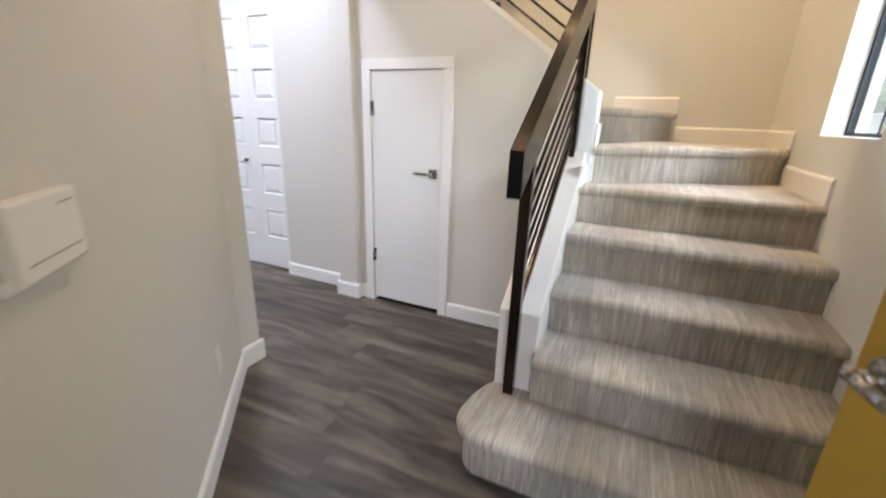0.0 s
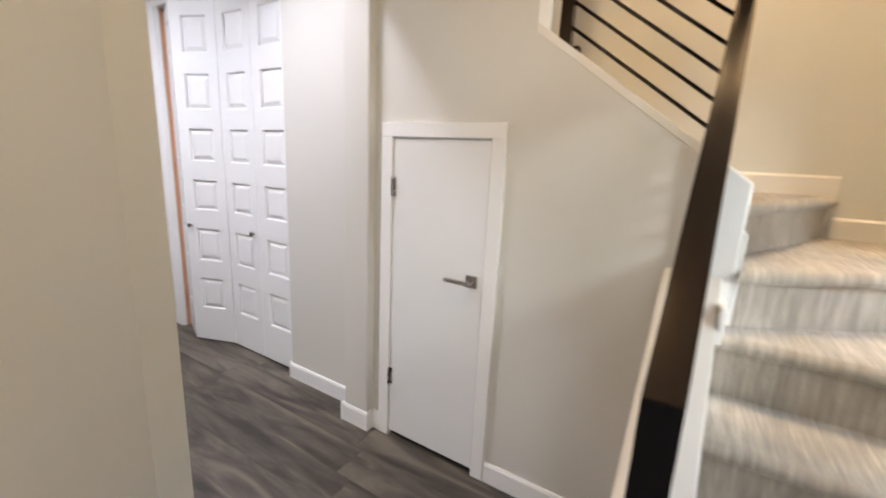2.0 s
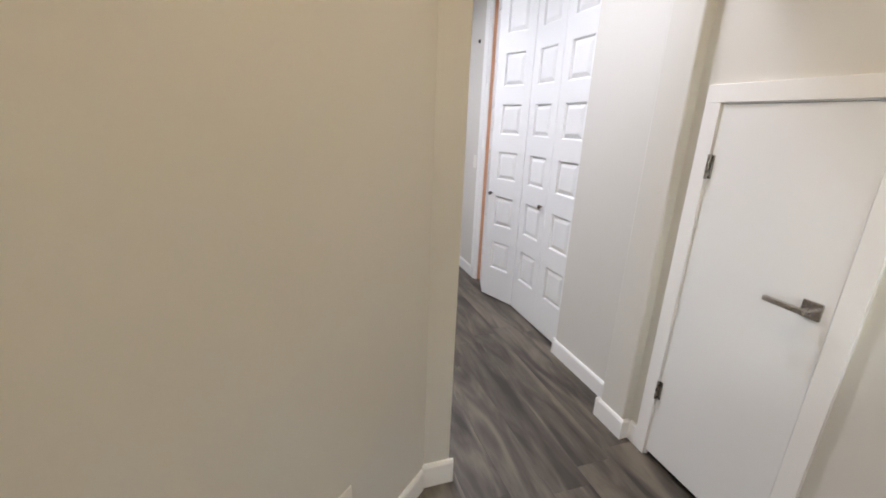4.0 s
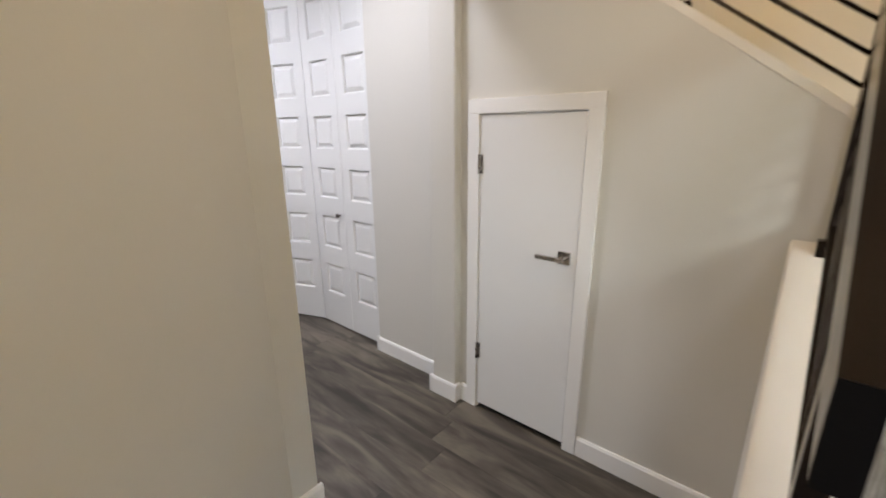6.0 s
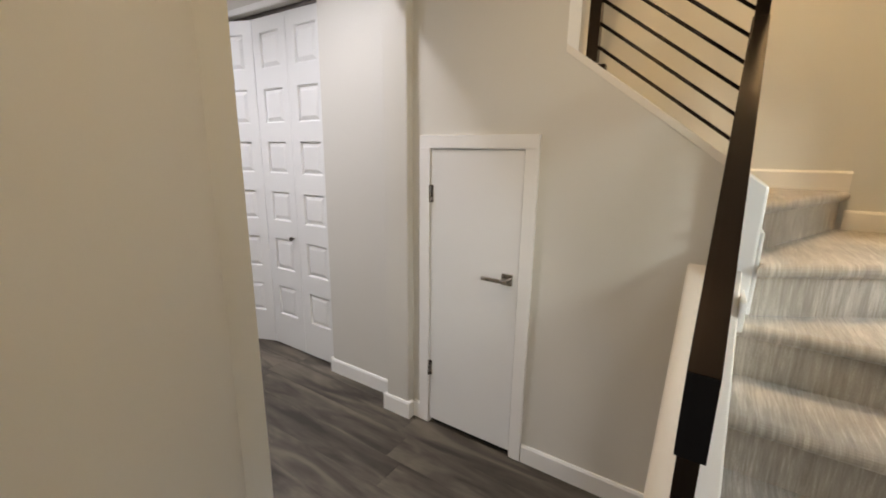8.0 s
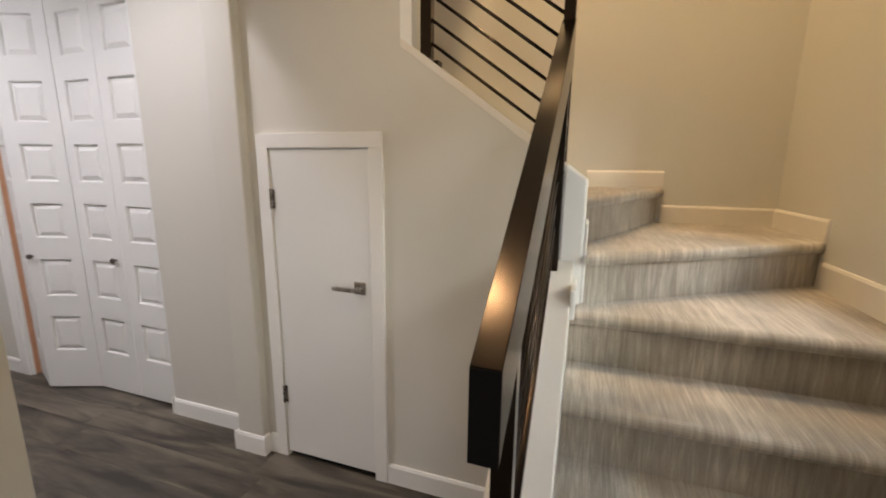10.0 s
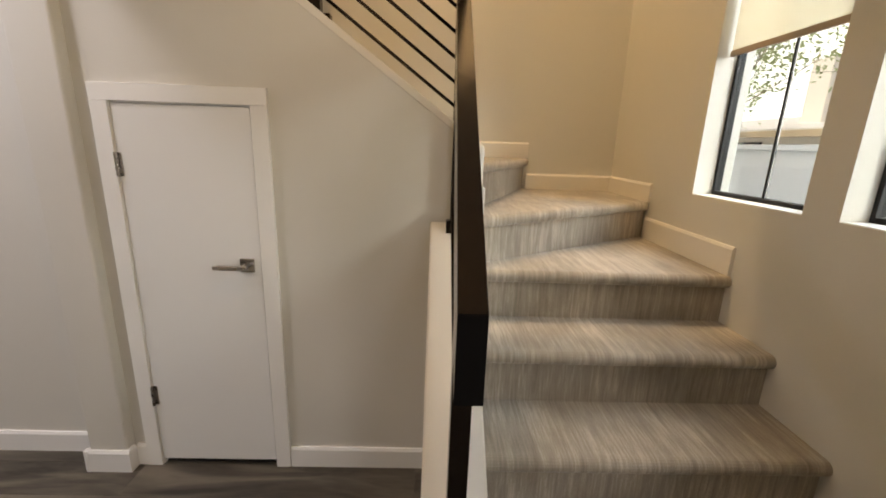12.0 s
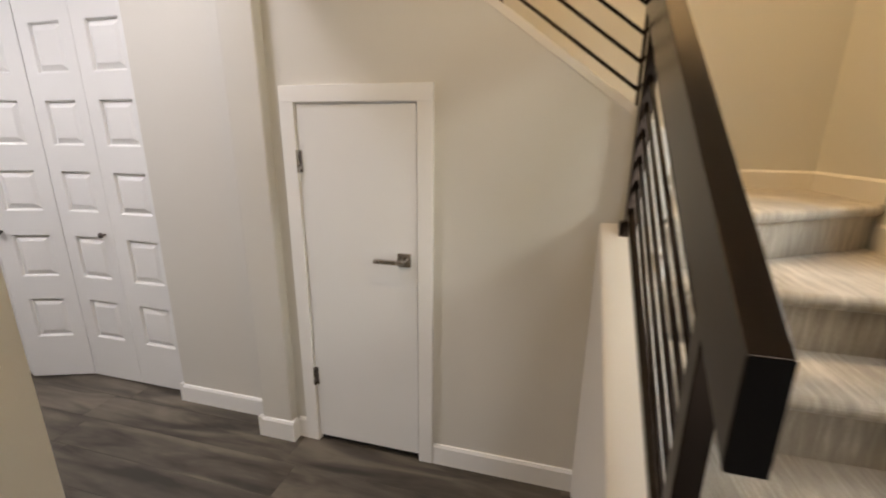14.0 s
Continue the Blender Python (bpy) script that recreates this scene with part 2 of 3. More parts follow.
def B(*a, bevel=0.0):
    return box(bmesh.new(), *a, bevel=bevel)


# ---- setting ----
RX = 0.68          # face of the window wall
BY = 3.385         # face of the wall behind the winders
DY = 2.235         # face of the wall under the upper flight
HY = 2.31          # face of the hall's closet wall
HS = 1.285         # near edge of the hall opening
FAR = -4.45        # face of the hall's end wall
FRONT = -0.15      # face of the front wall
SL = 0.73          # slope of both rails
W1, W2 = (1.907, 2.485), (1.20, 1.78)
SILL, HEAD = 1.267, 2.45
WT = 0.165          # thickness of the window wall

bm = bmesh.new()
box(bm, RX, RX + WT, FRONT - 0.15, W2[0], 0, UPPER)
box(bm, RX, RX + WT, W2[1], W1[0], 0, UPPER)
box(bm, RX, RX + WT, W1[1], BY + 0.12, 0, UPPER)
for w in (W1, W2):
    box(bm, RX, RX + WT, w[0], w[1], 0, SILL)
    box(bm, RX, RX + WT, w[0], w[1], HEAD, UPPER)
solid("wall_window", bm, M_WALL, "warm off-white painted wall with two window openings", "wall", kind="structure")
solid("wall_back", B(-4.6, RX, BY, BY + 0.12, 0, UPPER), M_WALL, "warm off-white painted wall behind the stair winders", "wall", kind="structure")

OX0, OX1, OZ = -1.683, -1.172, 1.562
SX, SZ = -1.03, 1.97
bm = bmesh.new()
box(bm, -1.802, OX0, DY, DY + 0.11, 0, CEIL)
box(bm, OX0, OX1, DY, DY + 0.11, OZ, CEIL)
prism(bm, [(OX1, 0), (-0.312, 0), (-0.312, SZ - SL * (-0.312 - SX)), (SX, SZ), (SX, CEIL), (OX1, CEIL)], "y", DY, DY + 0.11)
solid("wall_stair", bm, M_WALL, "off-white wall under the upper flight with a sloped top", "wall", kind="structure")
solid("wall_upper", B(-4.6, RX, DY, DY + 0.11, CEIL + 0.2, UPPER), M_WALL, "plain off-white upper wall of the stairwell", "wall", kind="structure")
solid("wall_upper_end", B(-4.6, -4.5, DY + 0.11, BY, 0, UPPER), M_WALL, "plain off-white end wall of the stairwell", "wall", kind="structure")

bm = bmesh.new()
prism(bm, [(1.41, 0), (DY, 0), (DY, 0.55 + SL * (DY - 1.41)), (1.41, 0.55)], "x", -0.505, -0.337, bevel=0.006)
solid("wall_half", bm, M_CAP, "low sloped half wall beside the carpeted stairs", "half wall", kind="structure")

solid("pilaster_1", B(-1.965, -1.802, 2.187, DY + 0.11, 0, CEIL, bevel=0.008), M_WALL, "off-white painted pilaster beside the low door", "pilaster", kind="structure")
bm = bmesh.new()
box(bm, -2.57, -1.965, HY, HY + 0.11, 0, CEIL)
box(bm, -3.97, -2.57, HY, HY + 0.11, 2.44, CEIL)
box(bm, FAR, -3.97, HY, HY + 0.11, 0, CEIL)
solid("wall_hall", bm, M_WALL, "off-white hall wall with the closet opening", "wall", kind="structure")
bm = bmesh.new()
box(bm, -4.10, -2.40, 2.95, 3.0, 0, CEIL)
box(bm, -4.15, -4.10, HY + 0.11, 3.0, 0, CEIL)
box(bm, -2.45, -2.40, HY + 0.11, 2.95, 0, CEIL)
solid("wall_closet", bm, M_WALL, "plain inner walls of the closet", "wall", kind="structure")
FD0, FD1, FDZ = 1.42, 2.225, 2.42
bm = bmesh.new()
box(bm, FAR - 0.12, FAR, FRONT - 0.15, FD0, 0, CEIL)
box(bm, FAR - 0.12, FAR, FD1, HY + 0.11, 0, CEIL)
box(bm, FAR - 0.12, FAR, FD0, FD1, FDZ, CEIL)
solid("wall_hall_end", bm, M_WALL, "off-white wall at the end of the hall", "wall", kind="structure")
solid("wall_header", B(-1.965, -1.80, HS, 2.187, 2.365, CEIL), M_WALL, "off-white dropped header over the hall opening", "header", kind="structure")
solid("wall_hall_south", B(FAR - 0.12, -0.52, FRONT - 0.27, FRONT - 0.152, 0, CEIL), M_WALL, "off-white painted wall across the hall", "wall", kind="structure")
solid("pilaster_2", B(-1.93, -1.80, HS - 0.115, HS + 0.005, 0, CEIL, bevel=0.004), M_WALL, "off-white painted wall end at the hall opening", "pilaster", kind="structure")

# slanting foyer wall from the hall opening back to the front wall
DA, DB = Vector((-1.80, 1.18)), Vector((-0.50, FRONT - 0.15))
DU = (DB - DA).normalized()
DN = Vector((DU.y, -DU.x))            # away from the room
DLEN = (DB - DA).length
diag = Matrix(((DU.x, -DN.x, 0, DA.x), (DU.y, -DN.y, 0, DA.y), (0, 0, 1, 0), (0, 0, 0, 1)))
ob = solid("wall_slanting", B(0, DLEN, -0.12, 0, 0, CEIL), M_WALL, "slanting off-white painted foyer wall", "wall", kind="structure")
ob.matrix_world = diag

DOORX0, DOORX1 = -0.33, 0.60
bm = bmesh.new()
box(bm, -0.52, DOORX0, FRONT - 0.15, FRONT, 0, CEIL)
box(bm, DOORX1, RX, FRONT - 0.15, FRONT, 0, CEIL)
box(bm, DOORX0, DOORX1, FRONT - 0.15, FRONT, 2.10, CEIL)
solid("wall_front", bm, M_WALL, "off-white wall around the front doorway", "wall", kind="structure")
solid("ceiling", B(FAR - 0.12, RX, FRONT - 0.15, DY + 0.11, CEIL, CEIL + 0.2), M_CEIL, "flat white painted ceiling of foyer and hall", "ceiling", kind="structure")
solid("ceiling_closet", B(-4.6, -1.03, DY + 0.112, BY, CEIL, CEIL + 0.2), M_CEIL, "flat ceiling over closet", "ceiling", kind="structure")
solid("ceiling_upper", B(-4.6, RX + 0.15, DY, BY + 0.12, UPPER, UPPER + 0.2), M_CEIL, "flat white ceiling of the stairwell", "ceiling", kind="structure")


# ---- trim ----
def baseboard(name, length, m, h=0.10, t=0.014, label="white painted baseboard with eased top", paint=None):
    bm = bmesh.new()
    prism(bm, [(0, 0), (-t, 0), (-t, h - 0.012), (-t + 0.006, h), (0, h)], "x", 0, length)
    ob = solid(name, bm, paint or M_TRIM, label, "baseboard", kind="structure")
    ob.matrix_world = m
    return ob


baseboard("baseboard", 0.612, pose(-1.107, DY, 0))
baseboard("baseboard", 0.605, pose(-2.57, HY, 0), label="white painted baseboard along the hall")
baseboard("baseboard", 0.191, pose(-1.979, 2.187, 0), h=0.105)
baseboard("baseboard", 0.137, pose(-1.965, HY, 0, 0, 0, -90), h=0.105)
baseboard("baseboard", 0.034, pose(-1.802, 2.187, 0, 0, 0, 90), h=0.105)
baseboard("baseboard", 0.042, pose(-1.788, DY, 0), h=0.105)
baseboard("baseboard", 0.38, pose(FAR, HY, 0))
baseboard("baseboard", DLEN - 0.02, diag @ pose(DLEN, 0, 0, 0, 0, 180), label="white baseboard along the slanting wall")
baseboard("baseboard", 0.135, pose(-1.80, HS - 0.115, 0, 0, 0, 90), h=0.11, t=0.016)
baseboard("baseboard", 3.6, pose(-0.70, FRONT - 0.152, 0, 0, 0, 180))
for x, y in ((-2.57, HY), (-1.965, 2.187)):
    solid("baseboard", B(x - 0.018, x - 0.004, y - 0.017, y + 0.006, 0, 0.107, bevel=0.003), M_TRIM, "small white baseboard return", "baseboard", kind="structure")
# stepped skirting up the winders
baseboard("baseboard", 0.70, pose(RX, 2.85, 0.985, 0, 0, -90), h=0.115, label="cream painted skirting above the stair carpet", paint=M_CAP)
baseboard("baseboard", 0.55, pose(RX, BY, 1.182, 0, 0, -90), h=0.10, label="cream painted skirting above the stair carpet", paint=M_CAP)
baseboard("baseboard", 0.57, pose(0.11, BY, 1.182), h=0.10, label="cream painted skirting above the stair carpet", paint=M_CAP)
baseboard("baseboard", 0.42, pose(-0.31, BY, 1.379), h=0.10, label="cream painted skirting above the stair carpet", paint=M_CAP)


def casing(name, x0, x1, z1, y, w, t, label, bottom=0.0):
    """Flat butted casing round an opening in a wall that faces -y."""
    bm = bmesh.new()
    box(bm, x0 - w, x0, y - t, y, bottom, z1, bevel=0.0015)
    box(bm, x1, x1 + w, y - t, y, bottom, z1, bevel=0.0015)
    box(bm, x0 - w, x1 + w, y - t - 0.0006, y, z1, z1 + w, bevel=0.0015)
    return solid(name, bm, M_TRIM, label, "door casing", kind="structure")


casing("trim", OX0, OX1, OZ, DY, 0.062, 0.017, "flat white casing round the low door")
bm = bmesh.new()
box(bm, OX0, OX0 + 0.004, DY - 0.002, DY + 0.11, 0, OZ)
box(bm, OX1 - 0.004, OX1, DY - 0.002, DY + 0.11, 0, OZ)
box(bm, OX0, OX1, DY - 0.002, DY + 0.11, OZ - 0.004, OZ)
solid("trim_jamb", bm, M_TRIM, "white jamb lining of the low door", "door jamb", kind="structure")
# trim at the end of the stair wall where the upper rail starts
solid("trim_stub", prism(bmesh.new(), [(SX, SZ), (SX + 0.05, SZ - SL * 0.05), (SX + 0.05, CEIL), (SX, CEIL)], "y", DY - 0.004, DY + 0.114, bevel=0.003), M_TRIM, "white trimmed wall end above the sloped ledge", "trim", kind="structure")
LE = SZ - SL * (-0.312 - SX)
bm = bmesh.new()
prism(bm, [(SX, SZ - 0.03), (-0.312, LE - 0.03), (-0.312, LE + 0.004), (SX, SZ + 0.004)], "y", DY - 0.003, DY + 0.113, bevel=0.002)
solid("trim_ledge", bm, M_CAP, "painted sloped ledge under the upper railing", "ledge", kind="structure")


bm = bmesh.new()
prism(bm, [(-0.392, 0.95), (-0.306, 0.95), (-0.306, LE + 0.0), (-0.392, LE + SL * 0.086)], "y", DY - 0.006, DY + 0.117, bevel=0.009)
solid("trim_wall_end", bm, M_TRIM, "white trimmed end of the stair wall", "trim", kind="structure")
solid("baseboard", B(-0.3065, -0.294, 2.232, 2.40, 0.99, 1.290, bevel=0.005), M_TRIM, "short white skirting beside the winder", "baseboard", kind="structure")
solid("baseboard", B(-0.338, -0.320, 2.06, DY - 0.007, 0.98, 1.085, bevel=0.005), M_TRIM, "short white skirting beside the tread", "baseboard", kind="structure")


# ---- low door under the stairs ----
def lever(parent, m, mat, mirror=1):
    """Square rose with a straight lever that points along -x of m."""
    hnd = part("handle", B(-0.028, 0.028, -0.008, 0, -0.028, 0.028, bevel=0.002), mat, parent, "brushed nickel square rose")
    hnd.matrix_local = m
    bm = bmesh.new()
    tube(bm, (0, -0.008, 0), (0, -0.05, 0), 0.010, 14)
    box(bm, -0.115 * mirror if mirror > 0 else -0.010, 0.010 if mirror > 0 else 0.115, -0.056, -0.040, -0.009, 0.009, bevel=0.004)
    part("lever", bm, mat, hnd, "straight brushed nickel lever")
    return hnd


low_door = thing("low_door", "white flush low door with nickel lever under stairs", "door", pose(OX0, DY, 0))
low_door["kind"] = "structure"
SW = OX1 - OX0
part("door_leaf", B(0.0055, SW - 0.0055, -0.008, 0.03, 0.030, OZ - 0.006, bevel=0.002), M_DOOR, low_door)
lever(low_door, pose(SW - 0.058, -0.008, 0.953), M_NICKEL)
for z in (1.335, 0.353):
    bm = bmesh.new()
    tube(bm, (0.004, -0.017, z - 0.045), (0.004, -0.017, z + 0.045), 0.0065, 10)
    box(bm, 0.004, 0.020, -0.0095, -0.006, z - 0.044, z + 0.044)
    part("hinge", bm, M_NICKEL, low_door, "satin nickel butt hinge")
# near-black strip: shade in the gap under the leaf, painted as colour
solid("threshold", B(OX0 + 0.004, OX1 - 0.004, DY + 0.012, DY + 0.10, 0.001, 0.008), M_DARK, "black strip painting the shaded gap under the low door", "threshold", kind="structure")
# sheet painted near-black for the unlit space under the stairs
bm = bmesh.new()
box(bm, OX0 - 0.1, OX1 + 0.1, DY + 0.112, DY + 0.13, 0, OZ + 0.05)
solid("shade_sheet_under_stair", bm, M_DARK, "near-black sheet painted as unlit space behind the low door", "wall", kind="structure")

# ---- closet bifold doors ----
PW, PH = 0.347, 2.412
PANELS = [(2.325, 2.09), (1.96, 1.725), (1.60, 1.375), (1.245, 1.025), (0.89, 0.645), (0.51, 0.27)]


def bifold_panel(parent, m, knob=None, w=PW):
    """One hollow-core leaf with six raised panels; local x along the leaf, face towards -y."""
    bm = bmesh.new()
    deep = 0.0165
    box(bm, 0.0008, w - 0.0008, deep, 0.034, 0.012, PH)
    x0, x1 = 0.078, w - 0.072
    box(bm, 0.0008, x0, 0, deep, 0.012, PH)
    box(bm, x1, w - 0.0008, 0, deep, 0.012, PH)
    zs = [PH] + [z for p in PANELS for z in p] + [0.012]
    for a, b in zip(zs[::2], zs[1::2]):
        box(bm, x0, x1, 0, deep, b, a)
    leaf = part("leaf", bm, M_DOOR, parent)
    leaf.matrix_local = m
    for top, low in PANELS:
        # moulded edge down into a groove, then a slope up to the raised field
        bm = bmesh.new()
        rings = []
        for inset, depth in ((0.0, 0.0003), (0.004, 0.0020), (0.008, 0.0145), (0.012, 0.0158), (0.036, 0.0040), (0.040, 0.0028)):
            rings.append([bm.verts.new((x, depth, z)) for x, z in ((x0 + inset, low + inset), (x1 - inset, low + inset), (x1 - inset, top - inset), (x0 + inset, top - inset))])
        bm.faces.new(rings[-1])
        for o, i in zip(rings, rings[1:]):
            for k in range(4):
                bm.faces.new((o[k], o[(k + 1) % 4], i[(k + 1) % 4], i[k]))
        bmesh.ops.recalc_face_normals(bm, faces=bm.faces[:])
        part("panel", bm, M_DOOR, leaf)
    if knob is not None:
        bm = bmesh.new()
        tube(bm, (knob, 0, 0.91), (knob, -0.018, 0.91), 0.006, 12)
        bmesh.ops.create_uvsphere(bm, u_segments=16, v_segments=10, radius=0.016, matrix=Matrix.Translation((knob, -0.026, 0.91)) @ Matrix.Diagonal((1, 0.75, 1, 1)))
        part("knob", bm, M_DARKNICKEL, leaf, "small round dark nickel knob", smooth=True)
    return leaf


CY = HY + 0.048
right_pair = thing("bifold_door", "closed white six-panel bifold closet door pair", "closet door", pose(-2.575, CY, 0), group="closet doors")
RW = 0.362
bifold_panel(right_pair, pose(-RW, 0, 0), w=RW)
bifold_panel(right_pair, pose(-2 * RW - 0.002, 0.0, 0), knob=RW - 0.053, w=RW)
left_pair = thing("bifold_door", "slightly folded white six-panel bifold closet door pair", "closet door", pose(-3.957, CY, 0), group="closet doors")
fold = 20.5
fx, fy = PW * math.cos(radians(fold)), PW * math.sin(radians(fold))
bifold_panel(left_pair, pose(0, 0, 0, 0, 0, -fold))
bifold_panel(left_pair, pose(fx + 0.002, -fy, 0, 0, 0, fold), knob=0.04)
bm = bmesh.new()
box(bm, -3.968, -2.572, HY + 0.045, HY + 0.08, 2.416, 2.438)
solid("bifold_track", bm, M_DARKNICKEL, "dark metal track above the closet doors", "door track", kind="structure")
bm = bmesh.new()
box(bm, -4.055, -3.970, HY - 0.015, HY, 0, 2.44, bevel=0.002)
box(bm, -4.055, -2.57, HY - 0.015, HY, 2.440, 2.478, bevel=0.002)
box(bm, -3.970, -3.953, HY - 0.002, HY + 0.016, 0, 2.44)
solid("trim_closet", bm, M_TRIM, "flat white casing round the closet opening", "door casing", kind="structure")
solid("trim_closet_jamb", B(-3.970, -3.955, HY + 0.016, HY + 0.11, 0.0, 2.44), M_RAWWOOD, "unpainted reddish wood jamb strip of the closet", "door jamb", kind="structure")

# ---- door at the end of the hall ----
end_door = thing("end_door", "white hall door with deadbolt and lever", "door", pose(FAR, FD0, 0, 0, 0, 90))
end_door["kind"] = "structure"
part("door_leaf", B(0.006, FD1 - FD0 - 0.006, 0.03, 0.07, 0.02, FDZ - 0.008, bevel=0.002), M_DOOR, end_door)
lever(end_door, pose(FD1 - FD0 - 0.055, 0.03, 0.885), M_DARKNICKEL)
part("deadbolt", B(FD1 - FD0 - 0.083, FD1 - FD0 - 0.027, 0.012, 0.03, 0.99, 1.046, bevel=0.003), M_DARKNICKEL, end_door, "square dark nickel deadbolt plate")
bm = bmesh.new()
for y0, y1, z0, z1 in ((FD0 - 0.075, FD0, 0, FDZ + 0.075), (FD1, FD1 + 0.075, 0, FDZ + 0.075), (FD0, FD1, FDZ, FDZ + 0.075)):
    box(bm, FAR, FAR + 0.016, y0, y1, z0, z1, bevel=0.002)
solid("trim_end_door", bm, M_TRIM, "flat white casing round the hall end door", "door casing", kind="structure")
# another near-black sheet, painted shade behind the end door
solid("shade_sheet_end_door", B(FAR - 0.16, FAR - 0.13, FD0 - 0.1, FD1 + 0.1, 0, FDZ + 0.1), M_DARK, "near-black sheet painted as unlit space behind the end door", "wall", kind="structure")

# ---- open front door ----
HINGE = Vector((0.595, FRONT + 0.005))
EDGE = Vector((0.292, 0.71))
fd = EDGE - HINGE
front_door = thing("front_door", "open mustard-yellow painted front door with nickel lever", "door", pose(HINGE.x, HINGE.y, 0, 0, 0, math.degrees(math.atan2(fd.y, fd.x))))
front_door["kind"] = "structure"
FW = fd.length
part("door_leaf", B(0, FW, -0.044, 0, 0.012, 2.08, bevel=0.003), M_YELLOW, front_door)
hnd = part("handle", bmesh.new(), M_NICKEL, front_door, "chrome round rose")
bm = bmesh.new()
tube(bm, (FW - 0.065, 0, 0.95), (FW - 0.065, 0.012, 0.95), 0.032, 24)
hnd.data = finish(bm, "handle", M_NICKEL, True)
bm = bmesh.new()
tube(bm, (FW - 0.065, 0.01, 0.95), (FW - 0.065, 0.06, 0.95), 0.011, 16)
tube(bm, (FW - 0.058, 0.06, 0.951), (FW - 0.12, 0.062, 0.945), 0.0115, 16, 0.0105)
tube(bm, (FW - 0.12, 0.062, 0.945), (FW - 0.185, 0.052, 0.935), 0.0105, 16, 0.008)
bmesh.ops.create_uvsphere(bm, u_segments=14, v_segments=10, radius=0.0125, matrix=Matrix.Translation((FW - 0.06, 0.06, 0.951)))
part("lever", bm, M_NICKEL, hnd, "curved polished nickel lever", smooth=True)
bm = bmesh.new()
tube(bm, (FW - 0.065, 0, 1.06), (FW - 0.065, 0.016, 1.06), 0.030, 24)
part("deadbolt", bm, M_NICKEL, front_door, "round satin nickel deadbolt", smooth=True)

# ---- windows ----
def window(name, y0, y1, label):
    e = thing(name, label, "window", pose(RX + 0.085, y0, SILL), kind="structure")
    w, h = y1 - y0, HEAD - SILL
    f = 0.015
    for nm, a in (("frame", (0, 0.035, 0, f, 0, h)), ("frame", (0, 0.035, w - f, w, 0, h)), ("frame", (0, 0.035, f, w - f, 0, f + 0.006)), ("frame", (0, 0.035, f, w - f, h - f, h))):
        part(nm, B(*a, bevel=0.002), M_BLACK, e, "black metal window frame")
    part("mullion", B(0.010, 0.022, w / 2 - 0.005, w / 2 + 0.005, f, h - f), M_BLACK, e, "thin black glazing bar")
    for a, b in ((f, w / 2 - 0.007), (w / 2 + 0.007, w - f)):
        p = part("pane", B(0.014, 0.019, a, b, f + 0.006, h - f), M_GLASS, e)
        p.visible_shadow = False
    return e


window("window_1", *W1, "black-framed window with a vertical glazing bar")
window("window_2", *W2, "black-framed window with a vertical glazing bar")
for w in (W1, W2):
    solid("window_sill", B(RX + 0.002, RX + 0.085, w[0] + 0.001, w[1] - 0.001, SILL, SILL + 0.004), M_TRIM, "white painted window ledge", "window sill", kind="structure")


def roller_shade(y0, y1):
    e = thing("roller_shade", "half-drawn cream fabric roller shade in window", "window shade", pose(RX + 0.052, y0, 0), group="roller shades")
    w = y1 - y0
    part("fabric", B(0, 0.002, 0.012, w - 0.012, 1.866, HEAD - 0.05), M_SHADE, e)
    part("hem_bar", B(-0.005, 0.008, 0.010, w - 0.010, 1.843, 1.867, bevel=0.003), M_HEM, e, "slim brown hem bar")
    bm = bmesh.new()
    tube(bm, (0, 0.006, HEAD - 0.03), (0, w - 0.006, HEAD - 0.03), 0.022, 18)
    part("roller", bm, M_SHADE, e, smooth=True)


roller_shade(*W1)
roller_shade(*W2)

# ---- carpeted stairs ----
R = 0.197
NOSE = [1.05, 1.325, 1.60, 1.86, 2.135]
stair = thing("carpeted_stairs", "grey-beige striated carpet on winding stairs", "stairs", Matrix())
stair["kind"] = "structure"
LIP, OVER = 0.051, 0.030


def nose_profile(front, z, back, floor_z):
    """Side outline of one carpeted step: rounded nose, lip, set-back riser."""
    pts = [(back, z), (front + 0.025, z)]
    for k in range(1, 10):
        a = radians(90 + 20 * k)
        pts.append((front + 0.025 + 0.025 * math.cos(a), z - 0.025 + 0.025 * math.sin(a)))
    pts += [(front + OVER, z - LIP), (front + OVER, floor_z), (back, floor_z)]
    return pts


XL, XR = -0.335, RX
for i, y in enumerate(NOSE):
    if i == 0:
        continue
    z = R * (i + 1)
    back = NOSE[i + 1] + OVER + 0.01 if i < 4 else 2.95
    bm = bmesh.new()
    prism(bm, nose_profile(y, z, back, z - R - 0.02), "x", XL, XR)
    part("step", bm, M_CARPET, stair)


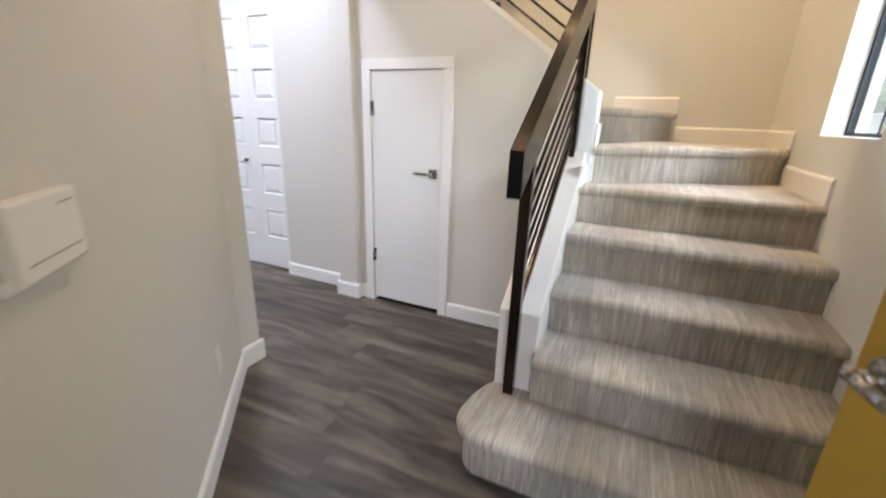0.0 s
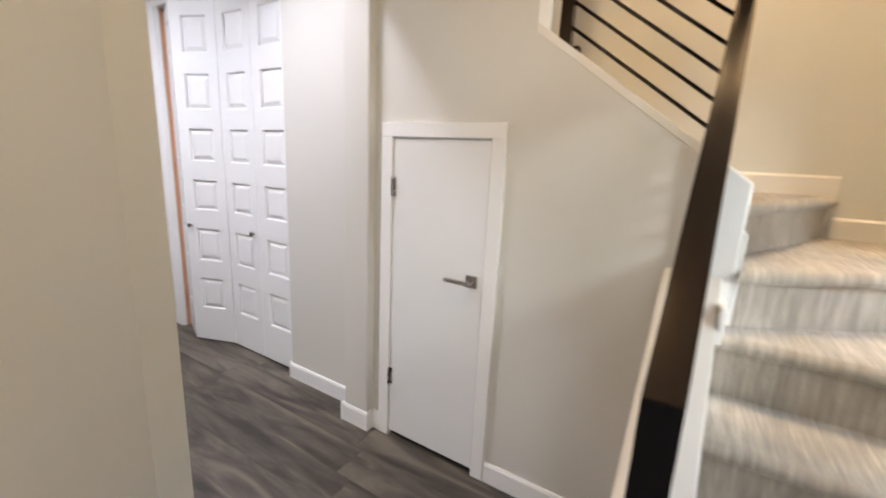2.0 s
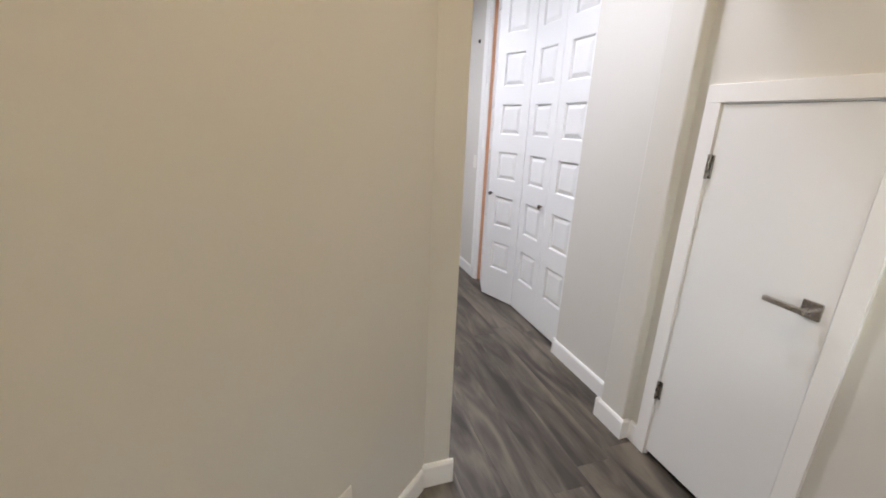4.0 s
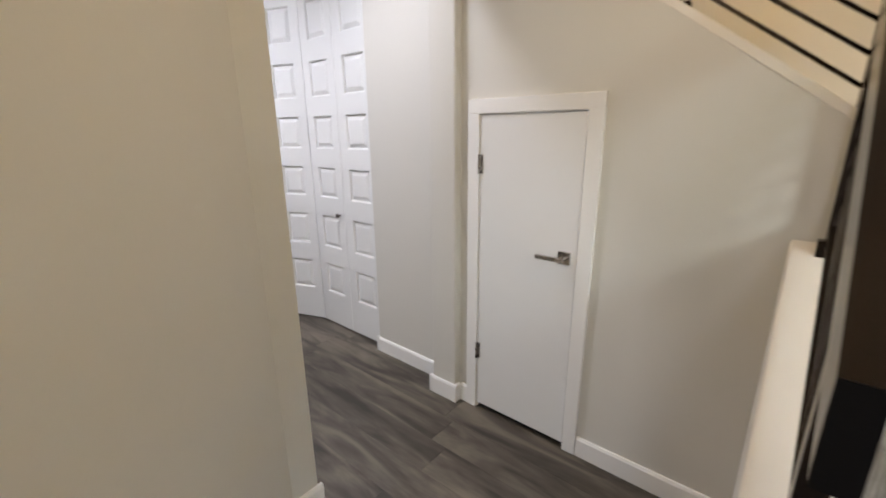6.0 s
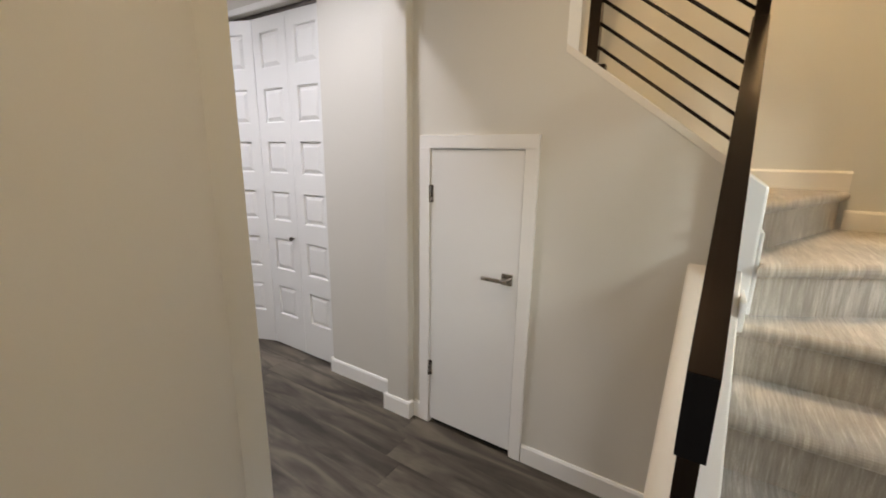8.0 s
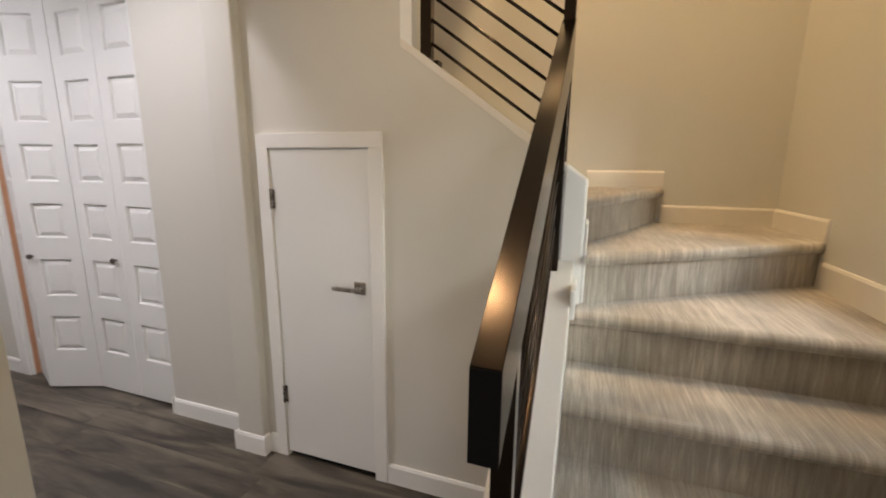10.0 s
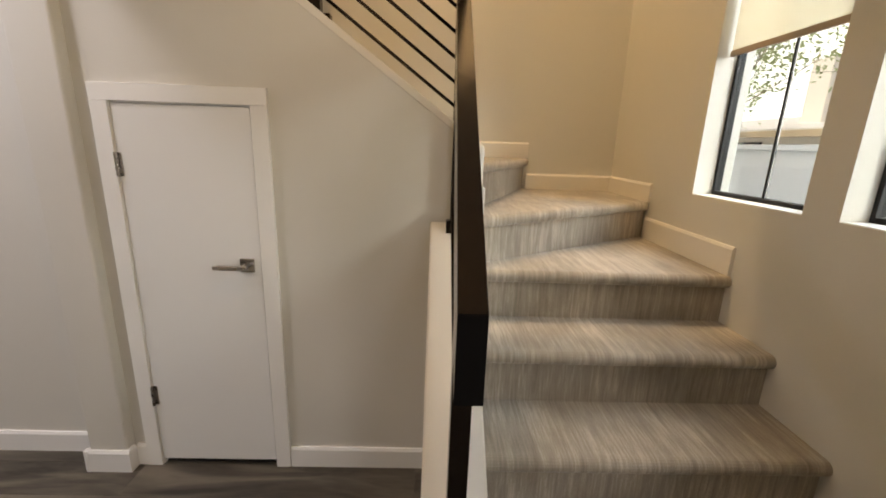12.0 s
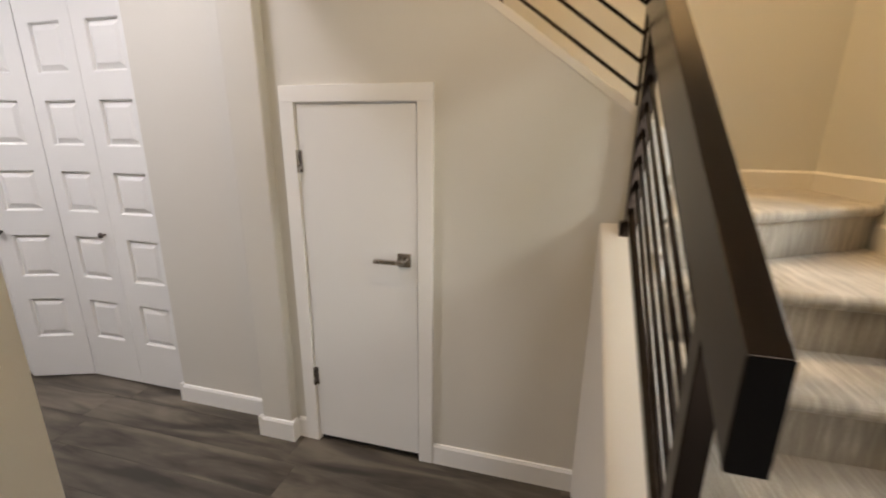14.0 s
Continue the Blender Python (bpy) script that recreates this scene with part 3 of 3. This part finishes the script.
def slab_step(outline, z, name="step", over=OVER):
    """A step with a free outline (counter-clockwise, nose edges first): tread with a rounded lip over a set-back riser."""
    bm = bmesh.new()
    k = len(outline)
    off = []
    for i in range(k):
        p, q, r = Vector(outline[i - 1]), Vector(outline[i]), Vector(outline[(i + 1) % k])
        n1, n2 = Vector((-(q - p).y, (q - p).x)).normalized(), Vector((-(r - q).y, (r - q).x)).normalized()
        n = (n1 + n2).normalized()
        off.append(n / max(0.4, n.dot(n1)))
    rings = [(0.025, 0.0), (0.016, -0.0015), (0.008, -0.006), (0.002, -0.014), (0.0, -0.025), (0.003, -0.037), (0.011, -0.046), (0.022, -0.0505), (over, -LIP), (over, -R - 0.02)]
    loops = []
    for d, dz in rings:
        loops.append([bm.verts.new((outline[i][0] + off[i].x * d, outline[i][1] + off[i].y * d, z + dz)) for i in range(k)])
    bm.faces.new(loops[0])
    for a, b in zip(loops, loops[1:]):
        for i in range(k):
            bm.faces.new((a[i], b[i], b[(i + 1) % k], a[(i + 1) % k]))
    bmesh.ops.recalc_face_normals(bm, faces=bm.faces[:])
    return part(name, bm, M_CARPET, stair)


# first step with its rounded free end
arc = [(-0.575 + 0.12 * (1 - math.cos(radians(a))), 1.19 - 0.14 * math.sin(radians(a))) for a in range(0, 90, 15)]
slab_step([(-0.50, 1.435), (-0.535, 1.385), (-0.562, 1.30)] + arc + [(-0.455, NOSE[0]), (RX + 0.05, NOSE[0]), (RX + 0.05, 1.435)], R)
# winders
slab_step([(-0.300, 2.206), (RX + 0.04, 2.872), (RX + 0.04, BY + 0.03), (-0.345, BY + 0.03)], 6 * R)
part("step_corner", prism(bmesh.new(), [(-0.307, 2.240), (-0.250, 2.277), (-0.250, 2.34), (-0.307, 2.34)], "z", 0.97, 1.14), M_CARPET, stair)
slab_step([(-0.312, 2.36), (-0.29, 2.40), (0.135, BY + 0.03), (-0.72, BY + 0.03), (-0.72, 2.36)], 7 * R)
for k in range(8, 15):
    x = -0.57 - 0.268 * (k - 8)
    slab_step([(x, 2.36), (x, BY + 0.03), (x - 0.33, BY + 0.03), (x - 0.33, 2.36)], k * R)

# ---- railings ----
rail = thing("stair_railing", "dark bronze metal stair railing with thin horizontal bars", "railing", Matrix())
RXC = -0.415
Y0, NY = 1.196, 2.29


def rx(y):
    return -0.430 + 0.022 * (y - Y0) / (NY - Y0)


def rz(y):
    return 1.205 + SL * (y - Y0)


bm = bmesh.new()
prism(bm, [(Y0, rz(Y0) - 0.156), (NY - 0.02, rz(NY - 0.02) - 0.156), (NY - 0.02, rz(NY - 0.02)), (Y0, rz(Y0))], "x", -0.024, 0.024, bevel=0.002)
for v in bm.verts:
    v.co.x += rx(v.co.y)
part("handrail", bm, M_BRONZE, rail, "deep flat dark bronze handrail")
# added thin plate that paints the shaded end face black
part("end_shade", B(rx(Y0) - 0.0235, rx(Y0) + 0.0235, Y0 - 0.003, Y0 - 0.0004, rz(Y0) - 0.155, rz(Y0) - 0.001, bevel=0.0008), M_ENDSHADE, rail, "thin black plate painting the rail end's shade")
part("post", B(rx(1.36) - 0.021, rx(1.36) + 0.021, 1.345, 1.385, R, rz(1.365) - 0.10, bevel=0.002), M_BRONZE, rail)
part("post", B(rx(NY) - 0.02, rx(NY) + 0.02, NY - 0.02, NY + 0.02, 1.50, 2.60, bevel=0.002), M_BRONZE, rail)
for k in range(6):
    dz = 0.225 + 0.081 * k
    bm = bmesh.new()
    tube(bm, (rx(1.38), 1.38, rz(1.38) - dz), (rx(NY - 0.012), NY - 0.012, rz(NY - 0.012) - dz), 0.0065, 10)
    part("bar", bm, M_BRONZE, rail, smooth=True)
for k in range(6):
    z = rz(2.2) - 0.225 - 0.081 * k
    bm = bmesh.new()
    bmesh.ops.create_uvsphere(bm, u_segments=10, v_segments=6, radius=0.0062, matrix=Matrix.Translation((rx(2.205) + 0.0195, 2.2, z)) @ Matrix.Diagonal((0.5, 1, 1, 1)))
    part("screw", bm, M_NICKEL, rail, "small bright screw head", smooth=True)
bm = bmesh.new()
prism(bm, [(1.40, 0.60), (2.20, 0.60 + SL * 0.80), (2.20, 0.60 + SL * 0.80 + 0.04), (1.40, 0.64)], "x", rx(1.8) - 0.01, rx(1.8) + 0.01, bevel=0.002)
part("bottom_rail", bm, M_BRONZE, rail, "flat dark bronze bottom rail")
part("post", B(rx(2.205) - 0.019, rx(2.205) + 0.019, 2.186, 2.226, 1.10, rz(2.2) - 0.14, bevel=0.002), M_BRONZE, rail, "slim dark bronze end post")
part("bracket", B(-0.444, -0.395, 2.185, 2.228, 1.095, 1.165, bevel=0.002), M_BRONZE, rail)

upper = thing("upper_railing", "dark bronze railing along the upper stair flight", "railing", Matrix())


def uz(x):
    return 1.95 - 0.735 * (x + 0.911)


part("post", B(-0.962, -0.918, NY - 0.02, NY + 0.02, SZ - SL * (-0.962 - SX) - 0.02, CEIL - 0.1, bevel=0.002), M_BRONZE, upper)
for k in range(7):
    bm = bmesh.new()
    tube(bm, (-0.925, NY, uz(-0.925) + 0.0845 * k), (RXC, NY, uz(RXC) + 0.0845 * k), 0.0065, 10)
    part("bar", bm, M_BRONZE, upper, smooth=True)
part("foot", B(-0.918, -0.885, NY - 0.02, NY + 0.02, uz(-0.9) - 0.075, uz(-0.9) - 0.052, bevel=0.002), M_BRONZE, upper)
bm = bmesh.new()
prism(bm, [(-0.92, uz(-0.92) + 0.60), (RXC, uz(RXC) + 0.60), (RXC, uz(RXC) + 0.74), (-0.92, uz(-0.92) + 0.74)], "y", NY - 0.022, NY + 0.022, bevel=0.002)
part("handrail", bm, M_BRONZE, upper)

# ---- small wall fittings ----
chime = thing("wall_panel", "off-white plastic wall control panel with slots", "wall panel", diag @ pose(1.325, 0, 1.108))
part("cover", B(-0.092, 0.092, 0, 0.028, -0.066, 0.058, bevel=0.006), M_PLASTIC, chime)
part("base_lip", B(-0.098, 0.098, 0, 0.012, -0.074, -0.050, bevel=0.004), M_PLASTIC, chime)
part("slot", B(-0.075, -0.03, 0.0275, 0.0285, 0.036, 0.040), M_GREYPLASTIC, chime, "thin grey slot")
part("slot", B(-0.075, 0.07, 0.0275, 0.0285, -0.040, -0.036), M_GREYPLASTIC, chime, "thin grey slot")
outlet = thing("wall_outlet", "off-white wall outlet plate low on the wall", "outlet", diag @ pose(0.46, 0, 0.33))
part("plate", B(-0.035, 0.035, 0, 0.006, -0.057, 0.057, bevel=0.003), M_PLASTIC, outlet)
for z in (0.02, -0.02):
    part("socket", B(-0.017, 0.017, 0.006, 0.008, z - 0.014, z + 0.014, bevel=0.001), M_PLASTIC, outlet)
outlet2 = thing("light_switch", "white light switch plate on the hall wall", "light switch", pose(-4.13, HY, 1.11))
part("plate", B(-0.035, 0.035, -0.006, 0, -0.057, 0.057, bevel=0.003), M_PLASTIC, outlet2)
part("rocker", B(-0.016, 0.016, -0.009, -0.006, -0.033, 0.033, bevel=0.002), M_PLASTIC, outlet2)


sensor = thing("wall_sensor", "tiny dark round sensor on the hall wall", "sensor", pose(-4.19, HY, 2.135))
bm = bmesh.new()
tube(bm, (0, 0, 0), (0, -0.012, 0), 0.016, 16, 0.012)
part("body", bm, M_DARKNICKEL, sensor, smooth=True)


def downlight(x, y, z, label):
    e = thing("downlight", label, "ceiling light", pose(x, y, z), group="recessed ceiling lights")
    bm = bmesh.new()
    bmesh.ops.create_cone(bm, cap_ends=False, segments=32, radius1=0.075, radius2=0.055, depth=0.012, matrix=Matrix.Translation((0, 0, -0.006)))
    part("trim_ring", bm, M_TRIM, e, smooth=True)
    bm = bmesh.new()
    bmesh.ops.create_cone(bm, cap_ends=True, segments=32, radius1=0.054, radius2=0.054, depth=0.006, matrix=Matrix.Translation((0, 0, -0.004)))
    part("lens", bm, M_LENS, e, "glowing warm lens")


# the second position is the fixture of the added closet-side lamp
for x, y, z in ((-2.24, 1.70, CEIL), (-3.45, 1.15, CEIL), (-0.75, 1.32, CEIL), (-0.55, 2.8, UPPER)):
    downlight(x, y, z, "small round recessed ceiling light with white ring")

# ---- outside ----
bm = bmesh.new()
bmesh.ops.create_grid(bm, x_segments=4, y_segments=4, size=120, matrix=Matrix.Translation((0, 0, -0.16)))
solid("ground", bm, M_GROUND, "pale concrete ground outside", "ground", kind="structure")
# unseen block, added to keep the sun off the garden wall
solid("house_shadow_block", B(-4.6, RX + WT, BY + 0.122, 13.0, -0.16, UPPER), M_STUCCO, "unseen plain block added to shade the garden wall", "wall", kind="structure")
solid("doorstep", B(-0.9, 1.2, -2.0, FRONT - 0.15, -0.155, -0.01), M_GROUND, "pale concrete doorstep outside the entrance", "doorstep", kind="structure")
garden_wall = thing("garden_wall", "pale painted stucco garden wall with flat coping", "garden wall", pose(3.475, 8.0, -0.16))
part("wall", B(-0.075, 0.075, -14, 14, 0, 1.67), M_FENCE, garden_wall)
part("coping", B(-0.135, 0.135, -14, 14, 1.67, 1.735, bevel=0.01), M_FENCE, garden_wall, "flat pale coping")
# glowing sheet: the overexposed white sky is put into its emission
M_SKYGLOW = bpy.data.materials.new("sky_glow")
M_SKYGLOW.use_nodes = True
M_SKYGLOW.node_tree.nodes["Principled BSDF"].inputs["Emission Color"].default_value = (0.93, 0.97, 1.0, 1)
M_SKYGLOW.node_tree.nodes["Principled BSDF"].inputs["Emission Strength"].default_value = 1.9
solid("backdrop", B(70, 70.2, -90, 130, -0.16, 60), M_SKYGLOW, "glowing sheet for the bright white sky beyond the garden", "backdrop", kind="structure")
house = thing("neighbour_house", "pale stucco house with low eaves behind garden wall", "house", pose(9.0, 9.0, -0.16))
part("wall", B(0.5, 7, 0, 14, 0, 2.2), M_STUCCO, house)
part("fascia", B(-0.02, 0.04, -0.4, 14.4, 2.12, 2.30, bevel=0.01), M_FASCIA, house, "beige painted fascia board")
bm = bmesh.new()
prism(bm, [(0.0, 2.30), (0.0, 2.34), (3.6, 3.02), (7.2, 2.34), (7.2, 2.30)], "y", -0.4, 14.4)
part("roof", bm, M_ROOF, house, "pale tiled low roof")
part("chimney", B(1.2, 1.9, 3.45, 4.15, 2.5, 4.3, bevel=0.02), M_STUCCO, house, "beige stucco chimney")
for y in (1.6, 5.2, 9.0):
    win = part("window", B(0.46, 0.51, y - 0.7, y + 0.7, 1.2, 2.0), M_BLACK, house)
    part("pane", B(0.452, 0.459, y - 0.64, y + 0.64, 1.26, 1.94), M_GLASS, win)


def tree(x, y, h, spread, seed, leaves):
    rnd = random.Random(seed)
    e = thing("tree", "leafy green garden tree behind the pale wall", "tree", pose(x, y, -0.16), group="garden trees")
    bm = bmesh.new()
    tube(bm, (0, 0, 0), (0.05, 0.03, h * 0.5), 0.11, 10, 0.07)
    tips = []
    for k in range(9):
        a = k * 2.4 + rnd.random()
        z0 = h * (0.35 + 0.12 * rnd.random())
        tip = Vector((math.cos(a) * spread * (0.4 + 0.5 * rnd.random()), math.sin(a) * spread * (0.4 + 0.5 * rnd.random()), h * (0.55 + 0.4 * rnd.random())))
        tube(bm, (0.04, 0.02, z0), tip, 0.018, 6, 0.005)
        tips.append(tip)
        for j in range(3):
            t2 = tip + Vector((rnd.uniform(-1, 1), rnd.uniform(-1, 1), rnd.uniform(-0.8, 0.7))) * spread * 0.35
            tube(bm, tuple((tip * 0.7 + Vector((0.04, 0.02, z0)) * 0.3)), tuple(t2), 0.006, 5, 0.002)
            tips.append(t2)
    part("trunk", bm, M_BARK, e, smooth=True)
    verts, faces = [], []
    for k in range(leaves):
        c = tips[rnd.randrange(len(tips))] + Vector((rnd.gauss(0, 1), rnd.gauss(0, 1), rnd.gauss(0, 0.8))) * spread * 0.13
        u = Vector((rnd.uniform(-1, 1), rnd.uniform(-1, 1), rnd.uniform(-0.7, 0.5))).normalized()
        v = u.cross(Vector((rnd.uniform(-1, 1), rnd.uniform(-1, 1), 1))).normalized()
        s = rnd.uniform(0.035, 0.075)
        b = len(verts)
        verts += [tuple(c - u * s), tuple(c + v * s * 0.45), tuple(c + u * s), tuple(c - v * s * 0.45)]
        faces.append((b, b + 1, b + 2, b + 3))
    me = bpy.data.meshes.new("crown")
    me.from_pydata(verts, [], faces)
    me.materials.append(M_LEAF)
    ob = new("crown", me)
    ob.parent = e
    ob["kind"] = "stuff"


tree(5.2, 9.5, 4.9, 2.2, 3, 7000)
tree(4.8, 10.6, 3.9, 1.4, 5, 5200)
tree(6.4, 14.2, 5.2, 2.2, 7, 3600)

# ---- floor of separate planks ----
bm = bmesh.new()
prism(bm, [(FAR - 0.11, FRONT - 0.14), (RX + 0.1, FRONT - 0.14), (RX + 0.1, 3.0), (FAR - 0.11, 3.0)], "z", -0.10, -0.006)
floor = solid("floor", bm, M_DARK, "dark grey-brown wood-look plank floor", "floor", kind="structure")
PLW, PLL = 0.18, 1.22
PLANKS = {}


def plank_mesh(length):
    key = round(length, 2)
    if key not in PLANKS:
        PLANKS[key] = finish(B(0.0004, key - 0.0004, 0.0004, PLW - 0.0004, -0.006, 0.0, bevel=0.0008), "plank", M_PLANK)
    return PLANKS[key]


rnd = random.Random(4)
y = FRONT - 0.14
while y < HY + 0.5:
    start = FAR - 0.1
    stop = RX + 0.08 if y < 1.1 else -0.34
    x = start
    cut = 0.25 + rnd.random() * (PLL - 0.3)
    while x < stop - 0.02:
        length = min(cut, stop - x)
        o = new("plank", plank_mesh(length))
        o.parent = floor
        o.location = (x, y, 0)
        x += length
        cut = PLL
    y += PLW
